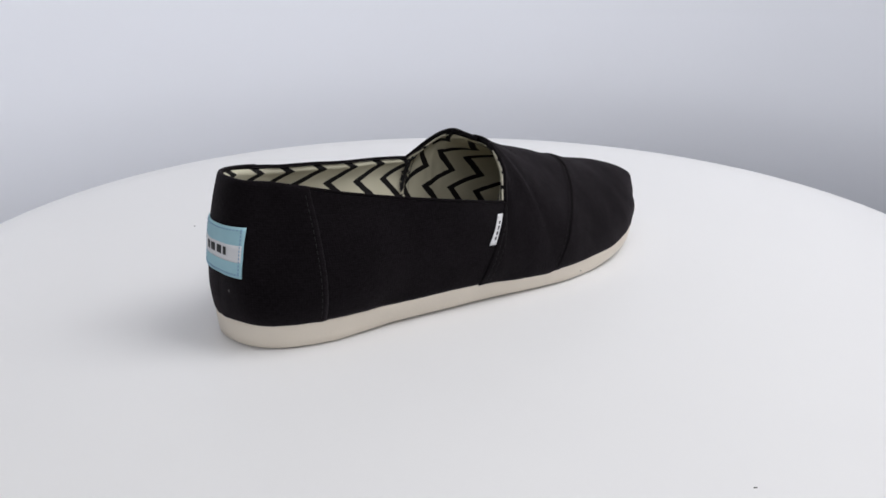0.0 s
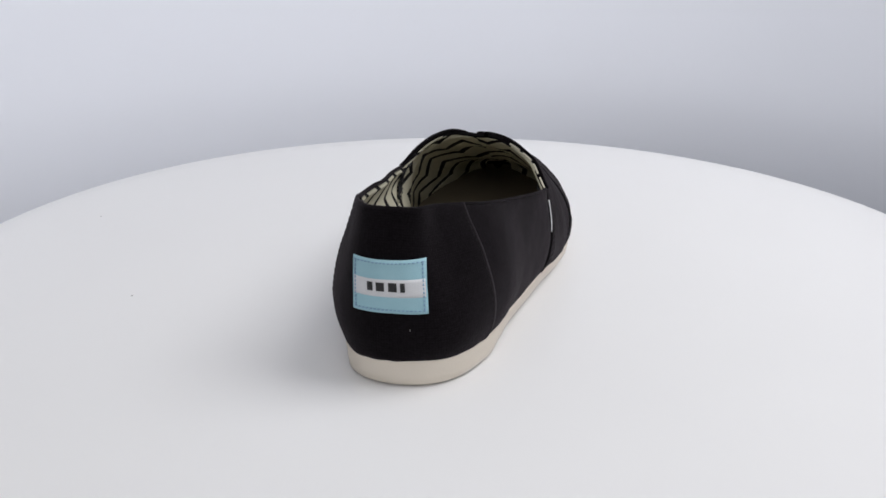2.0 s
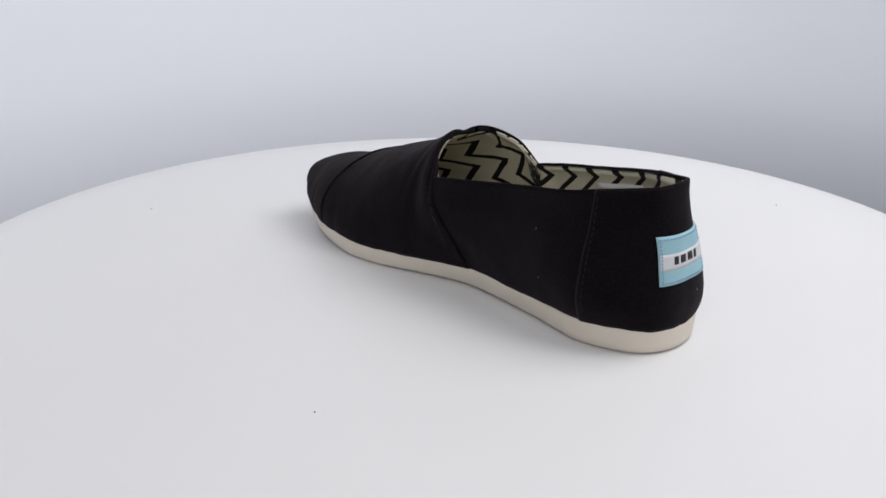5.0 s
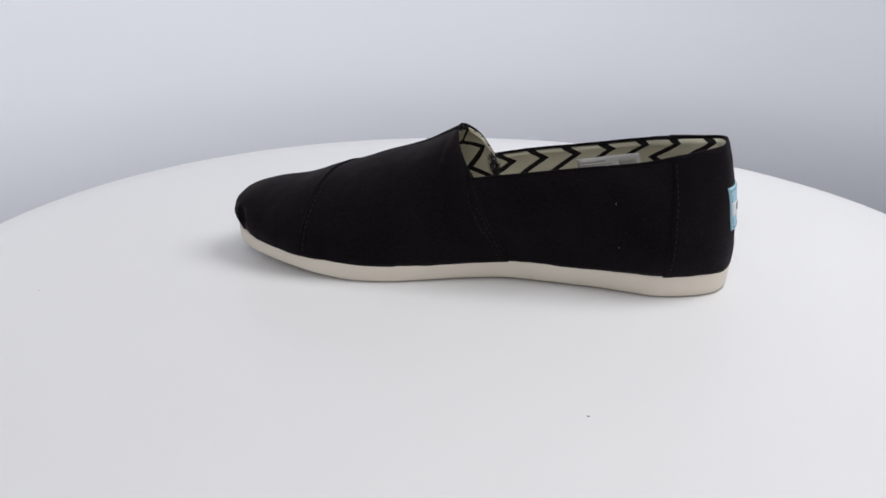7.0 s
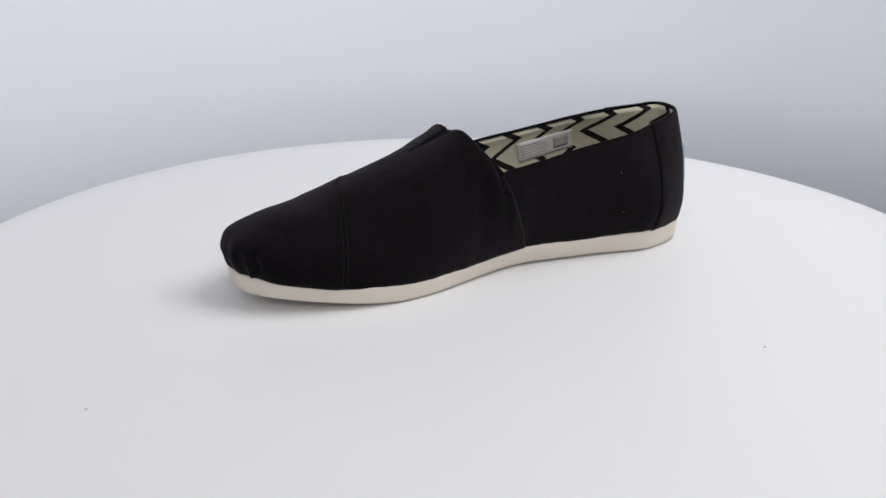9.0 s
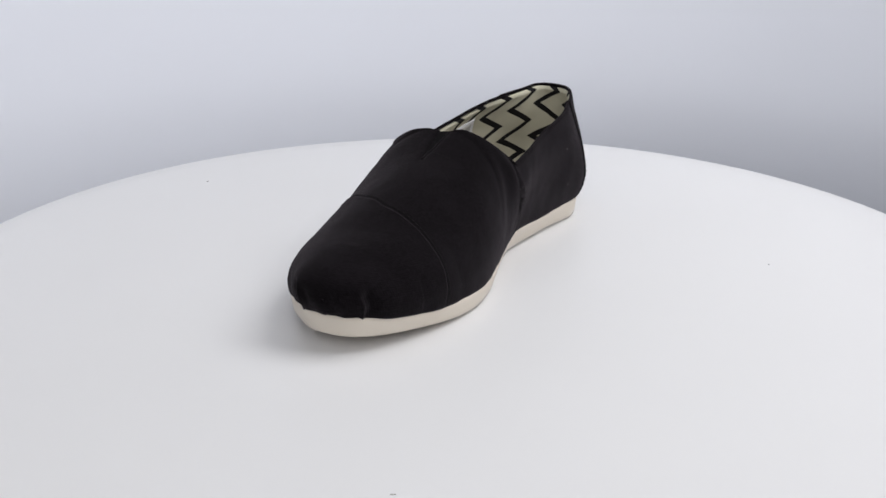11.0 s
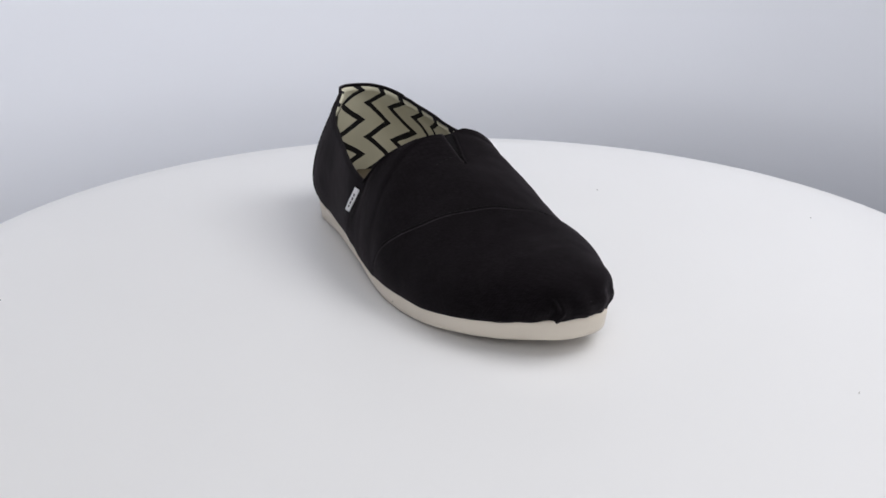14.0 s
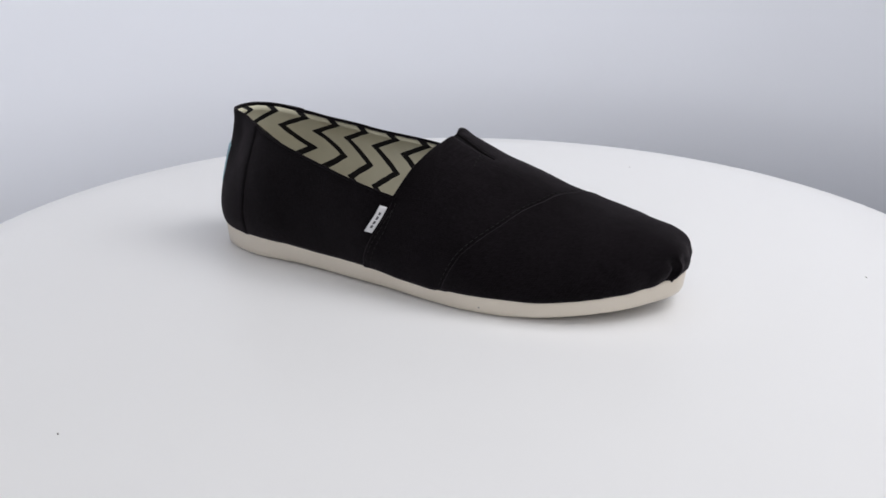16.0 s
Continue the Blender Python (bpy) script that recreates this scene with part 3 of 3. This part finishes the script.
def gather_toe(bm):
    """Evens out the tip, then folds two pleats into it: the cloth between them stands proud, with a hollow beside each."""
    soft = [v for v in bm.verts if v.co.x > 0.104 and v.co.z > 0.0225 and not v.is_boundary]
    for _ in range(14):
        bmesh.ops.smooth_vert(bm, verts=soft, factor=0.5, use_axis_x=True, use_axis_y=True, use_axis_z=True)
    bm.normal_update()
    bmesh.ops.recalc_face_normals(bm, faces=bm.faces)
    moves = []
    for v in bm.verts:
        x, y, z = v.co * 1000
        if x < 96:
            continue
        low = min(max((37.0 - z) / 9.0, 0.0), 1.0)
        side = (y + 0.8) / 16.0 + 0.05 * math.sin(z * 0.45)
        d = abs(side)
        proud = 0.9 * min(max((1.04 - d) / 0.06, 0.0), 1.0) * low
        ridge = 0.6 * min(max((z - 20.5) / 3.0, 0.0), 1.0) * math.exp(-((d - 0.97) / 0.06) ** 2) * low * min(max((34.0 - z) / 4.0, 0.0), 1.0)
        tuck = min(max((34.0 - z) / 5.0, 0.0), 1.0) * min(max((z - 18.5) / 5.0, 0.25), 1.0)
        hollow = -1.9 * math.exp(-((d - 1.16) / 0.10) ** 2) * tuck - 0.6 * math.exp(-((d - 0.72) / 0.14) ** 2) * tuck
        under = -1.4 * min(max((36.0 - z) / 6.0, 0.0), 1.0) * min(max((1.5 - d) / 0.4, 0.0), 1.0) - 1.0 * min(max((26.0 - z) / 6.0, 0.0), 1.0) * min(max((0.98 - d) / 0.1, 0.0), 1.0)
        wrinkle = 0.25 * low * math.sin(side * 9.0 + z * 0.15)
        out = Vector((v.normal.x, v.normal.y, v.normal.z * 0.4 if z > 22.5 else 0.0))
        if out.x < 0:
            out = -out
        # the stiffened cap keeps a blunt upper corner, squarer on the outer side
        q = Vector((x, y, z))
        square = Vector((0.8, -0.6, -0.05)) * 4.0 * math.exp(-((q - Vector((119.5, -15.0, 31.0))).length / 9.0) ** 2)
        moves.append((v, (out * (proud + ridge + hollow + under + wrinkle) + square) / 1000))
    for v, d in moves:
        v.co += d
        if v.is_boundary and v.co.z < 0.024:
            v.co.z -= 0.0014 * min(max((1.1 - abs(v.co.y * 1000 + 0.8) / 16.0) / 0.12, 0.0), 1.0)


def shoe():
    root = tagged(new("slip_on_shoe"), "black canvas slip-on shoe with cream rubber sole, on the turntable", "shoe")
    part("sole", sole_mesh(), RUBBER, root, "cream rubber sole")
    part("footbed", footbed_mesh(), FOOTBED, root, "tan cloth footbed")
    for side in (-1, 1):
        part("lining", lining_mesh(side), LINING, root, "cream lining printed with black zigzag stripes")
        part("quarter", panel([(side, 60, const(2.7), const(8.6), FULL, 0.0)], 0.0, 1.2, 30, belly), CANVAS, root)
    counter = part("heel_counter", panel([(s, 32, const(0.0), HEEL_SEAM[s], const(1.014), -0.018) for s in (-1, 1)], 0.75, 1.0, 30), CANVAS, root)
    part("vamp", panel([(s, 84, VAMP_EDGE[s], lambda v, s=s: CAP_EDGE[s](v) + 0.25, FULL if s < 0 else GORE_CUT, -0.018 if s < 0 else -0.007) for s in (-1, 1)], 1.1, 1.3, 40, vamp_edge_relief), CANVAS, root)
    part("toe_cap", panel([(s, 150, CAP_EDGE[s], const(LAST), FULL, -0.003) for s in (-1, 1)], 1.7, 0.9, 44, cap_edge_relief, gather_toe), CANVAS, root)
    part("gore", panel([(s, 30, const(9.7), const(12.5), FULL, 0.75) for s in (-1, 1)], 0.1, 1.0, 10), ELASTIC, root, "black elastic gore")

    # the folded top line round the opening
    u = np.linspace(RIM_END, 0, 90)
    rim = np.vstack([cloth(-1, u, np.full(90, 1.0), -0.5)[0], cloth(1, u[::-1][1:], np.full(89, 1.0), -0.5)[0]])
    part("topline", tube(rim, 0.0008), CANVAS, root)

    # the vamp's turned edges along the throat and down the slit over the gore
    for s in (-1, 1):
        us = np.linspace(RIM_END, 10.0, 30)
        part("throat_edge", tube(cloth(s, us, np.full(30, 0.999), 0.5)[0], 0.0009), CANVAS, root)
    us = np.linspace(10.0, 12.25, 30)
    part("gore_edge", tube(cloth(1, us, GORE_CUT(us) - 0.004, 0.35)[0], 0.0009), CANVAS, root)

    # the lining's pale turned edge shows in dashes along the throat, where the print crosses it
    for a in (8.05, 8.5, 8.95, 9.4):
        us = np.linspace(a, a + 0.34, 8)
        part("lining_edge", tube(cloth(-1, us, np.full(8, 0.99), -1.0)[0], 0.0006, 6), HEM, root, "cream lining hem")
    v = np.linspace(0.02, 0.84, 60)
    for s in (-1, 1):
        for inset in (0.22, 0.5):
            us = VAMP_EDGE[s](v) + inset
            part("vamp_stitching", stitches([(s, us, v)], 1.2 + vamp_edge_relief(s, us, v)), THREAD, root)
        w = np.linspace(0.02, 0.98, 60)
        part("heel_stitching", stitches([(s, HEEL_SEAM[s](w) - 0.14, w)], 0.75), THREAD, root)
    v = np.linspace(0.80, 0.999, 12)
    bar = [(-1, np.full(12, 11.95), v), (1, np.full(12, 11.95), v[::-1])]
    part("gore_stitching", stitches(bar, 1.2, 1.6, 1.5, 0.7), THREAD, root)
    v = np.linspace(0.02, 0.99, 60)
    both = [(-1, CAP_EDGE[-1](v) - 0.1, v), (1, CAP_EDGE[1](v[::-1]) - 0.1, v[::-1])]
    part("toe_cap_stitching", stitches(both, 1.35), THREAD, root)

    # ribbon patch on the back of the heel
    tree = tree_of(counter)

    def patch_at(s0, s1, t0, t1):
        def make(s, t):
            s, t = s0 + (s1 - s0) * s, t0 + (t1 - t0) * t
            return (-0.2, (13.6 + 0.4 * t - s * (32.4 - 2.2 * t)) / 1000, (35.2 + 22.6 * t + 0.35 * s) / 1000)
        return make
    back = (1, 0, 0)
    patch = part("heel_patch", draped(tree, patch_at(0, 1, 0, 1), 24, 12, 0.0007, 0.0009, back), BLUE, root, "light blue and white ribbon patch")
    part("white_stripe", draped(tree, patch_at(0.02, 0.98, 0.31, 0.64), 24, 5, 0.0009, 0.0004, back), WHITE_RIBBON, patch)
    for a, b in ((0.225, 0.30), (0.345, 0.455), (0.51, 0.625), (0.67, 0.73)):
        part("dark_bar", draped(tree, patch_at(a, b, 0.415, 0.58), 4, 3, 0.0011, 0.0003, back), INK, patch)
    bm = bmesh.new()
    spots = [(0.045 + 0.91 * i / 17, 0.05) for i in range(18)] + [(0.045 + 0.91 * i / 17, 0.93) for i in range(18)]
    for x, t in spots:
        piece = draped(tree, patch_at(x - 0.016, x + 0.016, t, t + 0.022), 1, 1, 0.0010, 0.0003, back)
        me = bpy.data.meshes.new("scratch")
        piece.to_mesh(me)
        piece.free()
        bm.from_mesh(me)
        bpy.data.meshes.remove(me)
    for i in range(12):
        for x in (0.045, 0.955):
            t = 0.1 + 0.8 * i / 11
            piece = draped(tree, patch_at(x - 0.008, x + 0.008, t - 0.022, t + 0.022), 1, 1, 0.0010, 0.0003, back)
            me = bpy.data.meshes.new("scratch")
            piece.to_mesh(me)
            piece.free()
            bm.from_mesh(me)
            bpy.data.meshes.remove(me)
    part("patch_stitching", bm, BLUE_THREAD, patch)

    # a few pale lint specks caught in the weave
    def speck(tree, x, y, z, way, long):
        spot = on_surface(tree, (x, y, z), way, 0.0002)
        bm = bmesh.new()
        bmesh.ops.create_icosphere(bm, subdivisions=1, radius=1.0, matrix=Matrix.Translation(spot) @ Matrix.Diagonal((0.00015, 0.00015, long / 2000, 1)))
        part("lint", bm, DUST, root)
    speck(tree, -0.2, -0.0115, 0.0283, back, 1.4)
    walls = tree_of(*[o for o in root.children if o.name.startswith("quarter")])
    speck(walls, -0.087, 0.1, 0.0515, (0, -1, 0), 1.2)
    speck(walls, -0.090, 0.1, 0.0282, (0, -1, 0), 0.9)

    bm = bmesh.new()
    bmesh.ops.create_icosphere(bm, subdivisions=1, radius=1.0, matrix=Matrix.Translation((0.039, -0.0583, 0.004)) @ Matrix.Diagonal((0.0005, 0.0004, 0.0004, 1)))
    part("scuff_mark", bm, DUST, root)

    # folded satin tag sewn into the outer vamp seam
    def strip(u_of, v0, v1, wide, off, thick, nv=10, nu=3, lift=0.5, shy=0.0):
        bm = bmesh.new()
        layers = []
        for o in (off, off - thick):
            rows = []
            for j in range(nv + 1):
                v = v0 + (v1 - v0) * j / nv
                us = np.linspace(u_of(v) - wide, u_of(v), nu + 1)
                p, _ = cloth(-1, us, np.full(nu + 1, v), o + lift * (u_of(v) + shy - us) / 0.5)
                rows.append([bm.verts.new(q) for q in p])
            layers.append(rows)
        for rows in layers:
            for a, b in zip(rows, rows[1:]):
                for i in range(nu):
                    bm.faces.new((a[i], a[i + 1], b[i + 1], b[i]))
        a, b = layers
        for j in range(nv):
            bm.faces.new((a[j][0], a[j + 1][0], b[j + 1][0], b[j][0]))
            bm.faces.new((a[j][nu], a[j + 1][nu], b[j + 1][nu], b[j][nu]))
        for i in range(nu):
            bm.faces.new((a[0][i], a[0][i + 1], b[0][i + 1], b[0][i]))
            bm.faces.new((a[nv][i], a[nv][i + 1], b[nv][i + 1], b[nv][i]))
        bmesh.ops.recalc_face_normals(bm, faces=bm.faces)
        return bm
    seam = lambda v: float(VAMP_EDGE[-1](v)) - 0.07
    tag = part("side_tag", strip(seam, 0.49, 0.85, 0.38, 0.8, 0.5), TAG_WHITE, root, "white satin side tag")
    for a, b in ((0.55, 0.585), (0.605, 0.645), (0.665, 0.71), (0.73, 0.765)):
        part("grey_bar", strip(lambda v: seam(v) - 0.13, a, b, 0.11, 0.95, 0.2, 3, 1, shy=0.13), TAG_INK, tag)

    # frayed thread ends where the side linings meet the vamp lining
    rng = random.Random(5)
    for s in (-1, 1):
        bm = bmesh.new()
        for _ in range(60):
            uu, vv = RIM_END + rng.uniform(-0.15, 0.35), rng.uniform(0.62, 0.95)
            us = np.array([uu, uu + rng.uniform(-0.12, 0.12), uu + rng.uniform(-0.2, 0.2)])
            vs = np.array([vv, vv - rng.uniform(0.01, 0.05), vv + rng.uniform(-0.08, 0.06)])
            strand = tube(cloth(s, us, vs, np.array([-2.2, -3.4 - rng.random(), -2.8]) + belly(s, us, vs))[0], 0.00030, 5)
            me = bpy.data.meshes.new("scratch")
            strand.to_mesh(me)
            strand.free()
            bm.from_mesh(me)
            bpy.data.meshes.remove(me)
        part("frayed_thread", bm, INK, root)

    # printed size label inside the outer wall
    inner = tree_of(*[o for o in root.children if o.name.startswith("lining")])

    def label_at(s0, s1, t0, t1):
        def make(s, t):
            s, t = s0 + (s1 - s0) * s, t0 + (t1 - t0) * t
            return ((-62.0 - 35.0 * s - 4.0 * (1 - t)) / 1000, -0.012, (40.8 + 12.8 * t + 7.6 * s) / 1000)
        return make
    side_way = (0, -1, 0)
    label = part("size_label", draped(inner, label_at(0, 1, 0, 1), 10, 6, 0.0005, 0.0003, side_way), TAG_WHITE, root, "white printed size label")
    for t in (0.2, 0.34, 0.48, 0.62, 0.76):
        part("grey_bar", draped(inner, label_at(0.06, 0.55 - 0.1 * (t > 0.7), t, t + 0.07), 6, 1, 0.0006, 0.0002, side_way), GREY_INK, label)
    part("grey_block", draped(inner, label_at(0.66, 0.93, 0.2, 0.82), 4, 4, 0.0006, 0.0002, side_way), GREY_INK, label)
    return root


def fleck(name, x, y, long, wide, turn, material, disc):
    bm = bmesh.new()
    bmesh.ops.create_icosphere(bm, subdivisions=1, radius=1.0, matrix=pose(x / 1000, y / 1000, 0.0002, 0, 0, turn) @ Matrix.Diagonal((long / 2000, wide / 2000, 0.0003, 1)))
    for q in bm.verts:
        q.co.x += random.uniform(-0.0001, 0.0001)
        q.co.y += random.uniform(-0.0001, 0.0001)
    return part(name, bm, material, disc)


studio()
disc = turntable()
pair = shoe()
for fx, fy, fl, fw, ft in ((107.7, -218.5, 1.9, 0.6, 10), (-165.8, 63.2, 1.4, 0.7, 40), (-137.0, 203.7, 1.1, 0.7, 80)):
    fleck("dust_fleck", fx, fy, fl, fw, ft, DUST, disc)
fleck("lint", 104.6, 200.4, 2.6, 0.45, 160, LINT, disc)


def motions():
    steps = [i / 10 for i in range(161)]
    walk(disc, [(t, pose(0, 0, 0, 0, 0, TURN * t)) for t in steps])
    walk(pair, [(t, pose(0, 0, 0, 0, 0, SHOE_TURN + TURN * t)) for t in steps])


motions()
